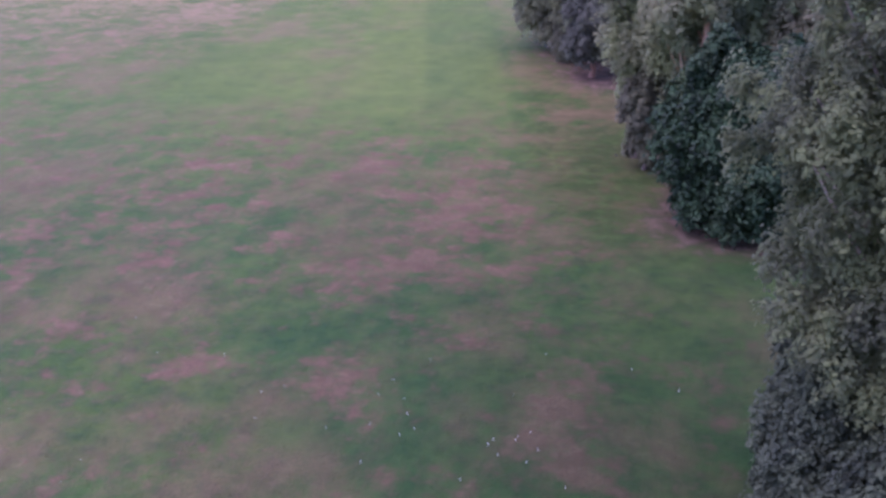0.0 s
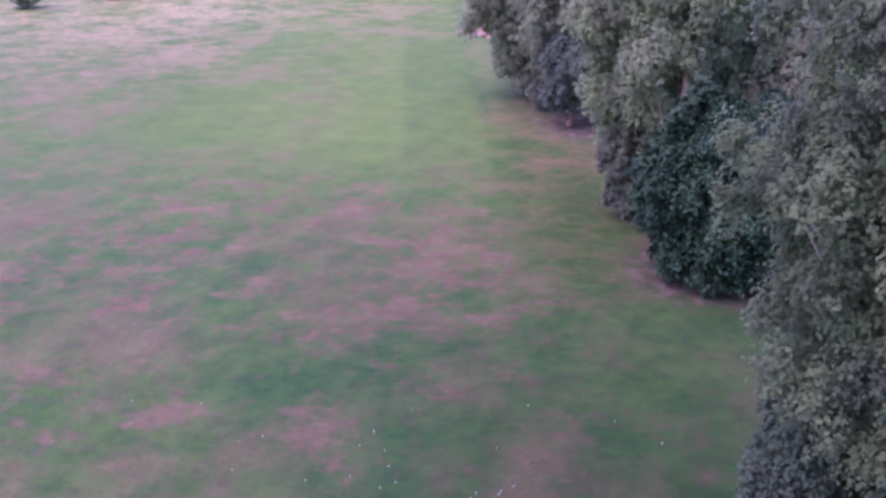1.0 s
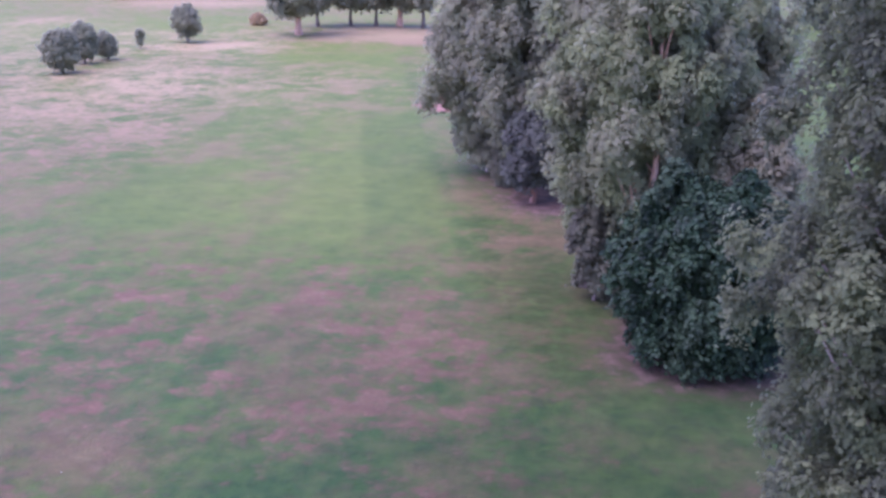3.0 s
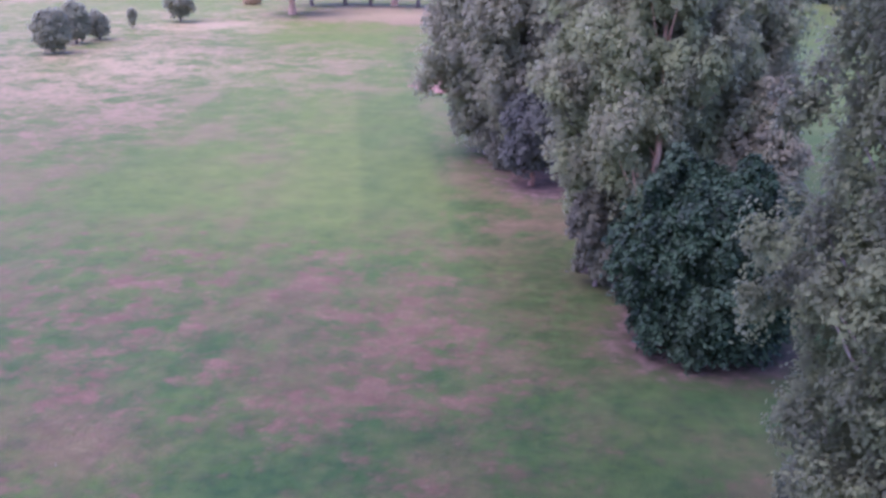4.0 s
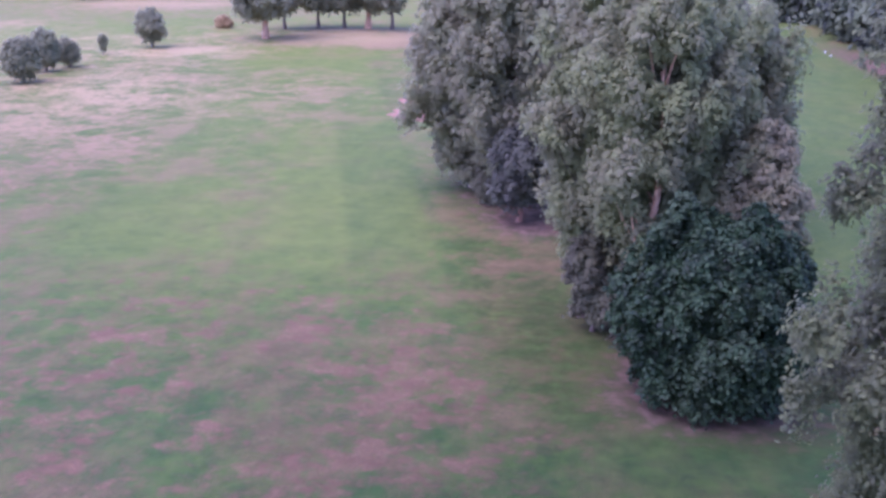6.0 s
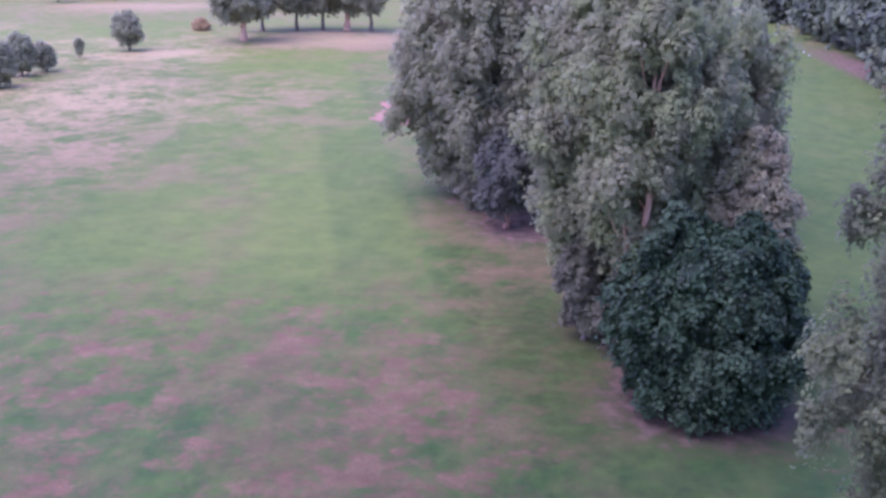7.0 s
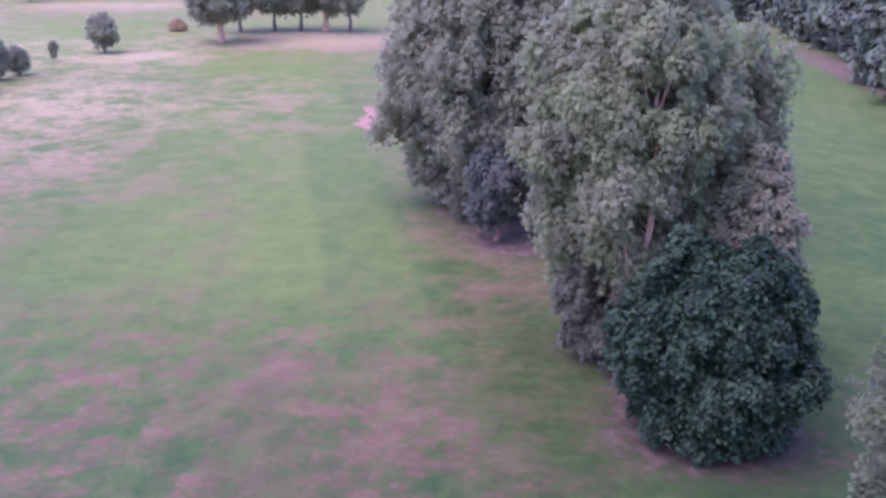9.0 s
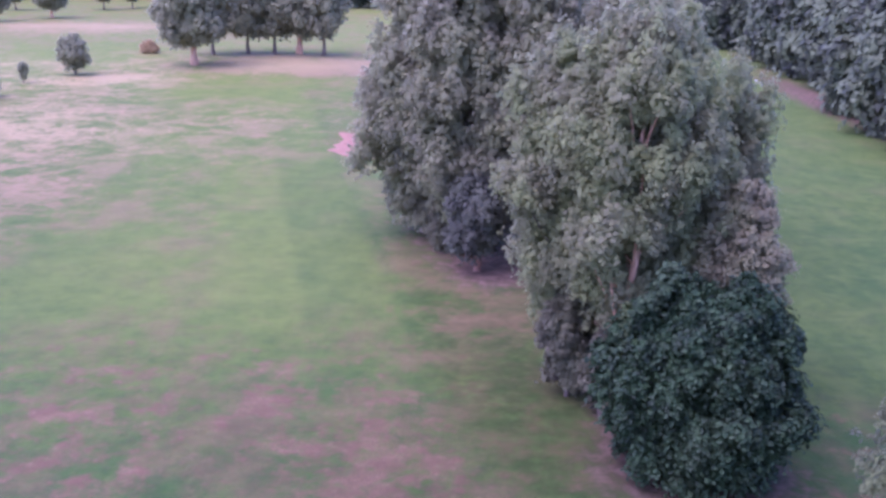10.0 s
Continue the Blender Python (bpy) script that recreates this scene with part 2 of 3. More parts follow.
def crown_points(rng, profile, count, inner=0.45, lump=0.3):
    """Places in the shell of a crown and the way out of it there. profile: (height, radius) pairs."""
    z, r = np.array(profile, float).T
    zz = np.linspace(z[0], z[-1], 200)
    rr = np.interp(zz, z, r)
    weight = np.cumsum(rr + 0.15)
    h = np.interp(rng.uniform(0, weight[-1], count), weight, zz)
    a = rng.uniform(0, 2 * np.pi, count)
    phase = rng.uniform(0, 6.28, 4)
    wave = 1 + lump * (0.5 * np.sin(3 * a + phase[0] + h) + 0.5 * np.sin(2 * a - 1.7 * h + phase[1])) + lump * 0.6 * np.sin(2.6 * h + phase[2] + a)
    wave /= 1 + 0.9 * lump
    rad = np.interp(h, z, r) * wave * np.sqrt(rng.uniform(inner**2, 1, count))
    out = np.stack([np.cos(a), np.sin(a), np.full(count, 0.35)], 1)
    return np.stack([rad * np.cos(a), rad * np.sin(a), h], 1), out / np.linalg.norm(out, axis=1, keepdims=True)


def thinned(points, space):
    """Which of the points to keep so that no two lie nearer than their space."""
    kept = []
    for i, p in enumerate(points):
        if not kept or np.min(np.sum((points[kept] - p) ** 2, 1) / (0.5 * (space[kept] + space[i])) ** 2) > 1:
            kept.append(i)
    return np.array(kept)


def clump_leaves(rng, centres, out, size, tall, sprays, per, leaf, droop, loose):
    """Leaves of loose upright clumps: each carries small tufts through its top and outer side, each tuft a few leaves."""
    k = np.repeat(np.arange(len(centres)), np.maximum(5, sprays * (size / size.mean()) ** 1.7).astype(int))
    d = rng.normal(size=(len(k), 3))
    d /= np.linalg.norm(d, axis=1, keepdims=True)
    under = (d * out[k]).sum(1) + 0.8 * d[:, 2] < -0.35
    d[under] *= -1
    high = np.clip(d[:, 2:3], 0, 1)
    narrow = 1.05 - 0.6 * high**1.5
    shape = np.concatenate([narrow, narrow, np.where(d[:, 2:3] > 0, tall, 0.5 + 0.35 * tall)], 1)
    foot = centres[k] + d * shape * (size[k] * loose * np.sqrt(rng.uniform(0.12, 1.25, len(k))) * rng.uniform(0.8, 1.25, len(k)))[:, None]
    foot += out[k] * [1, 1, 0] * (0.22 * (foot[:, 2] - centres[k, 2]))[:, None]
    face = d * 0.5 + out[k] * 0.2 + rng.normal(size=d.shape) * (0.3 + 0.2 * (loose - 1)) + np.array([0, 0, 0.35])
    face /= np.linalg.norm(face, axis=1, keepdims=True)
    j = np.repeat(np.arange(len(k)), per)
    away = rng.normal(size=(len(j), 3)) * (leaf * rng.uniform(0.55, 1.0, len(k))[j])[:, None]
    away -= face[j] * (away * face[j]).sum(1, keepdims=True) * 0.5
    pos = foot[j] + away - np.array([0, 0, droop]) * np.linalg.norm(away, axis=1, keepdims=True)
    nor = face[j] + away / leaf * 0.22 + rng.normal(size=away.shape) * 0.14
    return pos, nor, leaf * rng.uniform(0.7, 1.3, len(j))


def clear_of(points, gaps, ragged):
    """Which points lie clear of the gaps: rows of two ends and a reach."""
    keep = np.ones(len(points), bool)
    for p, q, reach in gaps:
        p, q = np.array(p, float), np.array(q, float)
        t = np.clip((points - p) @ (q - p) / ((q - p) @ (q - p)), 0, 1)
        keep &= np.linalg.norm(points - p - t[:, None] * (q - p), axis=1) > reach * ragged
    return keep


def build_tree(name, label, category, seed, place, height, profile, leaves, bark, clump, leaf, tall=1.6, space=1.4, sprays=54, per=8, trunk_r=0.2, limbs=8, lean=(0, 0),
               extra=(), gaps=(), group="", inner=0.55, trunk_top=0.9, lump=0.28, droop=0.3, fine=False, upright=0.3, heart=1.0, shift=(0, 0), bare=0, loose=1.0):
    """A tree on an Empty at its foot: a tapered trunk, limbs that rise to the clumps, and one crown of leaf clumps."""
    rng = np.random.default_rng(seed)
    tree = new(name)
    tree.matrix_world = pose(*place)
    tagged(tree, label, category, group)
    steps = 9
    axis = [Vector((lean[0] * (i / steps) ** 1.5 + 0.10 * math.sin(i * 1.3 + seed), lean[1] * (i / steps) ** 1.5 + 0.10 * math.cos(i * 1.7 + seed), height * trunk_top * i / steps)) for i in range(steps + 1)]
    axis[0] = Vector((0, 0, -0.15))
    radii = [trunk_r * (1.45 if i == 0 else 1.0) * (1 - 0.86 * i / steps) for i in range(steps + 1)]
    part("trunk", mesh_from("trunk", *tube(axis, radii, 10), bark, True), tree)
    slim = [(h, max(0.12, r - 0.9 * clump)) for h, r in profile]
    slim[-1] = (max(slim[-1][0] - 0.7 * clump * tall, slim[-2][0] + 0.05), slim[-1][1])
    centres, out = crown_points(rng, slim, 2600, inner, lump)
    size = clump * rng.uniform(0.6, 1.45, len(centres))
    kept = thinned(centres / [1, 1, tall], size * space)
    centres, out, size = centres[kept], out[kept], size[kept]
    centres[:, :2] += np.clip(centres[:, 2:3] / height, 0, 1) ** 1.5 * np.array(lean) + np.array(shift)
    if extra:
        more = np.array(extra, float)
        flat = more[:, :3] * [1, 1, 0] + [0, 0, 0.5]
        centres, size = np.concatenate([centres, more[:, :3]]), np.concatenate([size, more[:, 3]])
        out = np.concatenate([out, flat / np.linalg.norm(flat, axis=1, keepdims=True)])
    keep = clear_of(centres, gaps, 1.0)
    centres, out, size = centres[keep], out[keep], size[keep]
    for j in range(limbs):
        lo = 0.14 + 0.66 * (j + 0.5) / limbs
        k = min(int(lo * steps), steps - 1)
        start = axis[k].lerp(axis[k + 1], lo * steps - k)
        wish = height * (lo * trunk_top + 0.17)
        near = np.argsort(np.abs(centres[:, 2] - wish) + rng.uniform(0, 1.2, len(centres)))[: max(4, len(centres) // 14)]
        goal = Vector(centres[near[rng.integers(len(near))]])
        mid = start.lerp(goal, 0.55) + Vector((0, 0, -0.12 * (goal - start).length))
        curve = [start.lerp(mid, s).lerp(mid.lerp(goal, s), s) for s in (0, 0.2, 0.4, 0.6, 0.8, 1.0)]
        r0 = max(radii[k] * 0.4, 0.012)
        if bare and goal.y < -0.25 * abs(goal.x) and 0.25 < lo < 0.75:
            bare -= 1
            away = Vector((goal.x, goal.y, 0)).normalized() * 0.55
            gaps = [*gaps, (tuple(curve[2]), tuple(curve[2] + 1.6 * away), 0.24), (tuple(curve[3]), tuple(curve[4] + away), 0.24)]
        part("limb", mesh_from("limb", *tube(curve, [r0 * (1 - 0.8 * s / 5) for s in range(6)], 6), bark, True), tree)
    pos, nor, big = clump_leaves(rng, centres, out, size, tall, sprays, per, leaf, droop, loose)
    if heart:
        inside, far = crown_points(rng, [(h, 0.72 * r) for h, r in slim], int(heart * len(pos) * 0.25), 0.2, lump)
        inside[:, :2] += np.clip(inside[:, 2:3] / height, 0, 1) ** 1.5 * np.array(lean) + np.array(shift)
        pos, nor = np.concatenate([pos, inside]), np.concatenate([nor, far + rng.normal(0, 0.5, far.shape)])
        big = np.concatenate([big, leaf * 1.5 * rng.uniform(0.7, 1.3, len(inside))])
    keep = (pos[:, 2] > 0.05) & clear_of(pos, gaps, rng.uniform(0.55, 1.2, len(pos)))
    part("crown", leaf_cloud("crown", pos[keep], nor[keep], big[keep], leaves, rng, not fine, upright), tree)
    return tree


# ---- ground ----
DRY_NEAR = [
    (-2.2, 11.0, 2.0, 1.2, 0.9), (-0.2, 7.5, 0.5, 0.7, 0.9), (1.9, 4.8, 1.1, 1.5, 0.8), (2.7, 2.6, 1.2, 0.7, 0.7),
    (-3.2, 4.7, 0.9, 0.8, 0.7), (-6.1, 5.5, 0.8, 0.7, 0.7), (-9.4, 10.5, 0.7, 0.5, 0.6), (-3.5, 5.9, 0.5, 0.4, 0.5),
    (-5.6, 21.8, 1.3, 1.0, 0.6), (-5.2, 19.0, 1.6, 1.1, 0.6), (-1.4, 16.7, 1.7, 1.2, 0.5), (-12.0, 18.4, 0.9, 0.5, 0.9),
    (-11.0, 15.6, 0.3, 0.4, 0.9), (-8.2, 3.9, 0.8, 0.4, 0.6), (-11.3, 6.7, 0.9, 0.4, 0.7), (-11.6, 12.7, 1.1, 0.6, 0.5),
    (-14.5, 12.1, 0.7, 0.6, 0.6), (-1.6, 14.8, 1.8, 1.3, 0.5), (-0.9, 2.0, 0.6, 0.3, 0.6),
]
DRY_FAR = [
    (-30.2, 66.1, 5.5, 14.3, 0.15), (-29.0, 78.5, 9.8, 9.4, 0.12), (-17.1, 101.7, 9.9, 6.8, 1.0), (-53.6, 142.9, 10.6, 5.4, 1.0),
    (-32.2, 88.8, 6.5, 3.1, 0.8), (1.6, 26.4, 1.5, 0.8, 1.1), (1.5, 30.8, 1.4, 2.1, 0.5), (-14.8, 68.4, 5.3, 7.4, 0.45),
    (21.7, 44.6, 2.6, 3.7, 0.35), (-22.5, 44.3, 2.4, 3.7, 0.5), (-45.6, 111.7, 7.9, 8.1, -0.6), (-45.5, 98.4, 2.3, 2.3, 1.0),
    (-31.5, 61.6, 6.8, 6.0, 0.15), (-30.6, 50.1, 4.0, 5.2, 0.2), (-56.1, 138.8, 17.1, 9.1, 0.5), (-62.8, 113.5, 4.3, 5.4, 0.7),
]
LUSH = [
    (6.2, 12.0, 1.9, 0.9, 1.1),     (-1.0, 9.6, 1.2, 0.8, 1.0), (0.7, 5.8, 1.1, 1.2, 1.0), (5.0, 11.7, 1.1, 1.4, 1.0), (4.5, 8.2, 1.1, 1.1, 0.7),
    (-5.4, 4.3, 0.8, 0.7, 0.9), (-3.3, 3.1, 0.8, 0.8, 0.8), (-7.5, 2.3, 0.8, 0.6, 0.8), (-3.8, 7.2, 0.7, 0.8, 0.6),
    (-7.1, 4.1, 0.6, 0.4, 0.8), (-0.2, 2.8, 0.9, 0.6, 0.6), (3.9, 2.6, 0.3, 0.4, 0.8), (-16.4, 29.2, 5.4, 5.8, 0.5),
    (-6.3, 39.0, 2.5, 13.8, 0.7), (-18.9, 82.6, 8.7, 7.5, 0.6), (-16.5, 31.6, 2.1, 4.5, 0.5), (-11.2, 71.2, 3.6, 5.2, 0.5),
    (-5.7, 7.8, 0.9, 1.2, 0.5),
]
BARE = [
    (6.9, 15.5, 3.1, 2.4, 0.95), (5.2, 19.0, 0.7, 2.2, 0.45), (6.4, 24.0, 2.8, 4.5, 0.7), (2.2, 32.0, 1.6, 2.2, 0.7),
    (1.0, 37.0, 3.0, 5.0, 0.8), (8.8, 2.5, 2.6, 3.0, 0.7), (33.6, 78.0, 2.6, 26.0, 0.9),
]


def blobs(x, y, rows):
    total = np.zeros_like(x)
    for bx, by, rx, ry, amount in rows:
        total += amount * np.exp(-(((x - bx) / rx) ** 2 + ((y - by) / ry) ** 2) * 0.8)
    return total


def soft(v, lo, hi):
    t = np.clip((v - lo) / (hi - lo), 0, 1)
    return t * t * (3 - 2 * t)


def turf_layers(x, y):
    """How dry, closely cut, bare, bleached and overgrown the turf is at a place, plus painted shade and veil."""
    u = x + 0.2 * y
    base = 0.28 - 0.12 * soft(y, 16, 8) + 0.16 * soft(-u, 8, 20) * soft(y, 18, 30) * soft(y, 90, 60) + 0.14 * soft(y, 28, 14) * soft(x, 8, 2)
    wander = 5 * np.sin(0.13 * y + 0.3) + 3 * np.sin(0.31 * y + 0.2 * x)
    rough_left = soft(-x - 0.05 * y + wander, 6, 34) * soft(y, 30, 70) * soft(y, 125, 95)
    fairway = soft(u, -15, -6) * soft(u, 4.0, 3.5) * soft(y, 21, 30) * soft(y, 105, 75)
    lane = soft(u, -3.9, -3.3) * soft(u, 4.0, 3.6) * soft(y, 20, 32) * soft(y, 58, 47)
    deep = lane * soft(u, -0.25, 0.25)
    second = soft(x - 0.22 * y, 3, 7) * soft(x, 36, 31) * soft(y, 16, 24)
    far_veil = soft(y, 6, 30) * soft(x, 3, -3)
    far_dry = blobs(x, y, DRY_FAR)
    dry = base + 0.12 * rough_left - 0.13 * fairway - 0.12 * lane - 0.1 * deep - 0.8 * second
    dry = dry + 0.6 * blobs(x, y, DRY_NEAR) + 0.85 * np.minimum(far_dry, 0.9) - 0.55 * blobs(x, y, LUSH)
    # lanes are cut grass; the rise with distance paints in a bright veil
    mown = np.clip(0.36 * np.maximum(far_veil, fairway) + fairway * 0.16 + 0.06 * lane - 0.17 * deep + second * (0.16 + 0.12 * soft(y, 30, 70)) + 0.4 * soft(y, 60, 110) * (1 - second), 0, 1)
    strip = soft(x + 0.5 * np.sin(0.4 * y), -26, -23) * soft(x, -3, -8) * soft(y + 0.25 * (x + 17) + 0.5 * np.sin(0.5 * x), 93.5, 95.5) * soft(y, 108, 103)
    dry, mown = dry + 0.55 * strip, mown * (1 - 0.5 * strip)
    # dry rough is truly pale; the last term paints veil with distance
    bleach_veil = np.clip(0.5 * rough_left + 0.5 * np.clip(far_dry, 0, 1) * soft(y, 34, 60) + 0.3 * soft(y, 12, 50), 0, 1)
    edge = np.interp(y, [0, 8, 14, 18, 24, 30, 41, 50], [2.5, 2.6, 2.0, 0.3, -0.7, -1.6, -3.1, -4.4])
    rank_shade = (0.25 + 0.5 * soft(y, 11, 15)) * soft(x - edge, -1.1, 1.2) * soft(x, 12, 8) * soft(y, 52, 44)
    # the second term is no rough grass: it paints shade on the near right
    rank_shade = np.maximum(rank_shade * (1 - 0.25 * soft(y, 21, 27)), 0.2 * soft(y, 20, 5) * soft(x, -7, 4))
    verge = soft(x - edge, -1.1, 1.2) * soft(x, 12, 8) * soft(y, 12, 18) * soft(y, 52, 44)
    brown = verge * soft(y, 21, 27)
    dry, mown = dry - 0.18 * (verge - brown), np.clip(mown + 0.22 * (verge - brown), 0, 1)
    rim = np.exp(-(((u - 4.1) / 0.25) ** 2)) * soft(y, 26, 31) * soft(y, 44, 38)
    dry, mown = dry - 0.25 * rim, mown * (1 - 0.35 * rim)
    # painted shade on the near turf, strongest at the right beside the trees
    near_shade = (0.62 + 0.3 * soft(y, 18, -4) * soft(x, -2, 3)) * soft(y, 30, 2) * (0.12 + 0.88 * soft(x + 0.1 * y, -9, 3))
    return dry, mown, np.clip(blobs(x, y, BARE), 0, 1), bleach_veil, rank_shade, near_shade


def height_at(x, y):
    z = 0.05 * np.sin(x * 0.21 + 1.0) * np.cos(y * 0.17) + 0.03 * np.sin(x * 0.55 + y * 0.4)
    dip = np.exp(-(((x + 4.4) / 3.0) ** 2 + ((y - 59.3) / 4.6) ** 2) ** 2)
    return z - 0.35 * dip


def stretch_axis(fine_lo, fine_hi, step, far):
    core = np.arange(fine_lo, fine_hi + step, step)
    grow = np.cumsum(step * 1.16 ** np.arange(1, 90))
    grow = grow[grow < far]
    return np.concatenate([(fine_lo - grow)[::-1], core, fine_hi + step + grow])


gx, gy = stretch_axis(-32, 22, 0.24, 2200), stretch_axis(-22, 62, 0.28, 2200)
X, Y = np.meshgrid(gx, gy)
xs, ys = X.ravel(), Y.ravel()
cols = len(gx)
corner = (np.arange(len(gy) - 1)[:, None] * cols + np.arange(cols - 1)[None, :]).ravel()
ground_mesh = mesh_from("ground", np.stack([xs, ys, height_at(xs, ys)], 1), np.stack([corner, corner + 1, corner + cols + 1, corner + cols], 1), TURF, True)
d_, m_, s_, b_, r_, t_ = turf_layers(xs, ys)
paint(ground_mesh, dry=d_, mown=m_, soil=s_, bleach_veil=b_, rank_shade=r_, near_shade=t_)
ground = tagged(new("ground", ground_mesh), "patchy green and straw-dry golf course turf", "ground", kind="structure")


def grass_tufts(seed, count, box, tall, blades):
    """Tufts of bent blades over a stretch of the plan, thicker where the turf is rough."""
    rng = np.random.default_rng(seed)
    x, y = rng.uniform(box[0], box[1], count), rng.uniform(box[2], box[3], count)
    _, mown, soil, _, _, _ = turf_layers(x, y)
    keep = rng.uniform(size=count) > 1.2 * mown + 0.5 * soil + soft(y, box[3] - 14, box[3]) + soft(np.abs(x - (box[0] + box[1]) / 2), (box[1] - box[0]) / 2 - 5, (box[1] - box[0]) / 2)
    x, y = np.repeat(x[keep], blades), np.repeat(y[keep], blades)
    n = len(x)
    x, y = x + rng.normal(0, 0.035, n), y + rng.normal(0, 0.035, n)
    z = height_at(x, y)
    a, lean = rng.uniform(0, 6.28, n), rng.uniform(0.9, 2.2, n)
    h, w = tall * rng.uniform(0.5, 1.3, n), 0.006 + tall * 0.06
    foot = np.stack([x, y, z - 0.01], 1)
    side = np.stack([-np.sin(a), np.cos(a), 0 * a], 1) * w
    head = foot + np.stack([np.cos(a) * lean * h, np.sin(a) * lean * h, h], 1)
    verts = np.stack([foot - side, foot + side, head], 1).reshape(-1, 3)
    me = mesh_from("grass", verts, np.arange(3 * n).reshape(-1, 3), BLADES)
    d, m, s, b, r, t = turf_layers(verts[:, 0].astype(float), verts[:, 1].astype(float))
    paint(me, dry=d, mown=m, soil=s, bleach_veil=b, rank_shade=r, near_shade=t)
    return tagged(new("grass", me), "short tufted grass, green and straw-coloured, on the turf", "grass", kind="stuff")


grass_tufts(3, 26000, (-16, 13, 0, 30), 0.035, 4)

# ---- bunker ----
def sand_bunker():
    rng = np.random.default_rng(8)
    rings, sides = 7, 72
    verts = [(-4.2, 59.0, 0.0)]
    for r in range(1, rings + 1):
        for s in range(sides):
            a = 2 * math.pi * s / sides
            reach = 2.1 + sum(k * math.exp(-(((math.degrees(a) - at + 180) % 360 - 180) / w) ** 2) for at, w, k in ((228, 38, 2.3), (124, 28, 2.9), (176, 26, 0.9), (20, 70, 2.0)))
            reach *= 1 + 0.05 * math.sin(9 * a) + 0.04 * math.sin(14 * a + 1)
            verts.append((-4.2 + reach * r / rings * math.cos(a), 59.0 + reach * r / rings * math.sin(a), 0.0))
    verts = np.array(verts)
    verts[:, 2] = height_at(verts[:, 0], verts[:, 1]) + 0.06 + rng.normal(0, 0.012, len(verts))
    verts[-sides:, 2] -= 0.10
    tris = [(0, 1 + s, 1 + (s + 1) % sides) for s in range(sides)]
    for r in range(rings - 1):
        for s in range(sides):
            a, b = 1 + r * sides + s, 1 + r * sides + (s + 1) % sides
            tris += [(a, a + sides, b + sides), (a, b + sides, b)]
    return tagged(new("sand_bunker", mesh_from("sand_bunker", verts, tris, SAND, True)), "shallow bunker of reddish pink sand beside the trees", "bunker")


sand_bunker()

# ---- the tree belt ----
POPLAR_LABEL = "tall grey-green poplar with a pale trunk and upright leaf clumps"
BELT = "trees of the belt"

# the poplar that stands beside the camera's way
build_tree("poplar_tree", "tall poplar leafy down to the turf, grey-green with pale leaf tips", "tree", 11, (8.3, 1.6, 0), 16.0,
           [(2.8, 1.8), (3.4, 2.5), (4.4, 2.8), (5.5, 2.95), (7, 3.1), (8.2, 3.0), (9, 2.75), (10.5, 2.9), (12, 2.85), (13.5, 2.4), (15, 1.4), (16, 0.5)], POPLAR_N, BARK, 0.38, 0.075, 1.55, 1.35, 60, 7, droop=0.1, upright=0.6, bare=2, loose=1.12,
           trunk_r=0.24, limbs=30, extra=[(-3.35, -0.4, 8.1, 0.22), (-3.1, -0.3, 7.9, 0.28), (-3.4, -0.5, 7.2, 0.2), (-3.15, -0.2, 6.9, 0.28), (-3.0, -0.1, 9.75, 0.24), (-2.75, 0.0, 9.6, 0.3), (-2.6, 0.1, 9.9, 0.3)],
           group=BELT, lump=0.07, fine=True)
# added shrubs: their dark leaves paint the poplar's shaded lower crown
for seed, place, tall, wide in ((12, (6.75, 0.9, 0), 4.2, 1.5), (13, (7.5, -1.1, 0), 4.3, 1.7), (14, (7.5, 2.9, 0), 3.7, 1.9), (15, (9.0, -2.2, 0), 4.2, 1.8)):
    build_tree("added_shrub", "dark green shrub added for the shaded foot of the tall poplar", "shrub", seed, place, tall,
               [(0.1, 0.8 * wide), (0.9, wide), (2.0, wide), (3.0, 0.75 * wide), (tall, 0.4)], THICKET_SHADE, BARK_DARK, 0.36, 0.085, 1.2, 1.3, 50, 7,
               trunk_r=0.08, limbs=7, group=BELT, fine=True, loose=1.2)

# the nearer poplars of the belt
build_tree("poplar_tree", POPLAR_LABEL, "tree", 21, (5.3, 18.85, 0), 12.4,
           [(2.6, 1.0), (4.2, 1.8), (6, 2.4), (8, 2.5), (10, 2.1), (11.4, 1.4), (12.3, 0.5)], POPLAR, BARK_WARM, 0.36, 0.088, 1.8, droop=0, upright=0.8, bare=4, loose=1.35,
           trunk_r=0.16, limbs=24, lean=(0.4, 0.2), shift=(-0.1, 0.75),
           gaps=[((0.0, -0.1, 2.6), (-0.3, -2.2, 3.6), 0.45), ((0.1, -0.1, 4.9), (-0.35, -2.2, 5.9), 0.62), ((0.25, -0.1, 8.6), (-0.2, -2.0, 9.4), 0.5)], group=BELT)
build_tree("poplar_tree", POPLAR_LABEL, "tree", 22, (3.6, 21.6, 0), 11.6,
           [(1.3, 0.5), (2.4, 1.0), (4, 1.6), (6.5, 2.1), (9, 1.6), (10.6, 0.9), (11.6, 0.3)], POPLAR, BARK_DARK, 0.36, 0.088, 1.8, droop=0, upright=0.8, bare=2, loose=1.35, trunk_r=0.15, limbs=14, group=BELT)
build_tree("poplar_tree", POPLAR_LABEL, "tree", 23, (7.45, 22.4, 0), 12.0,
           [(1.0, 1.0), (4, 1.7), (6.5, 1.9), (9, 1.55), (10.6, 1.0), (12.0, 0.3)], POPLAR, BARK, 0.36, 0.088, 1.8, droop=0, upright=0.8, bare=4, loose=1.35, trunk_r=0.2, limbs=18, group=BELT)
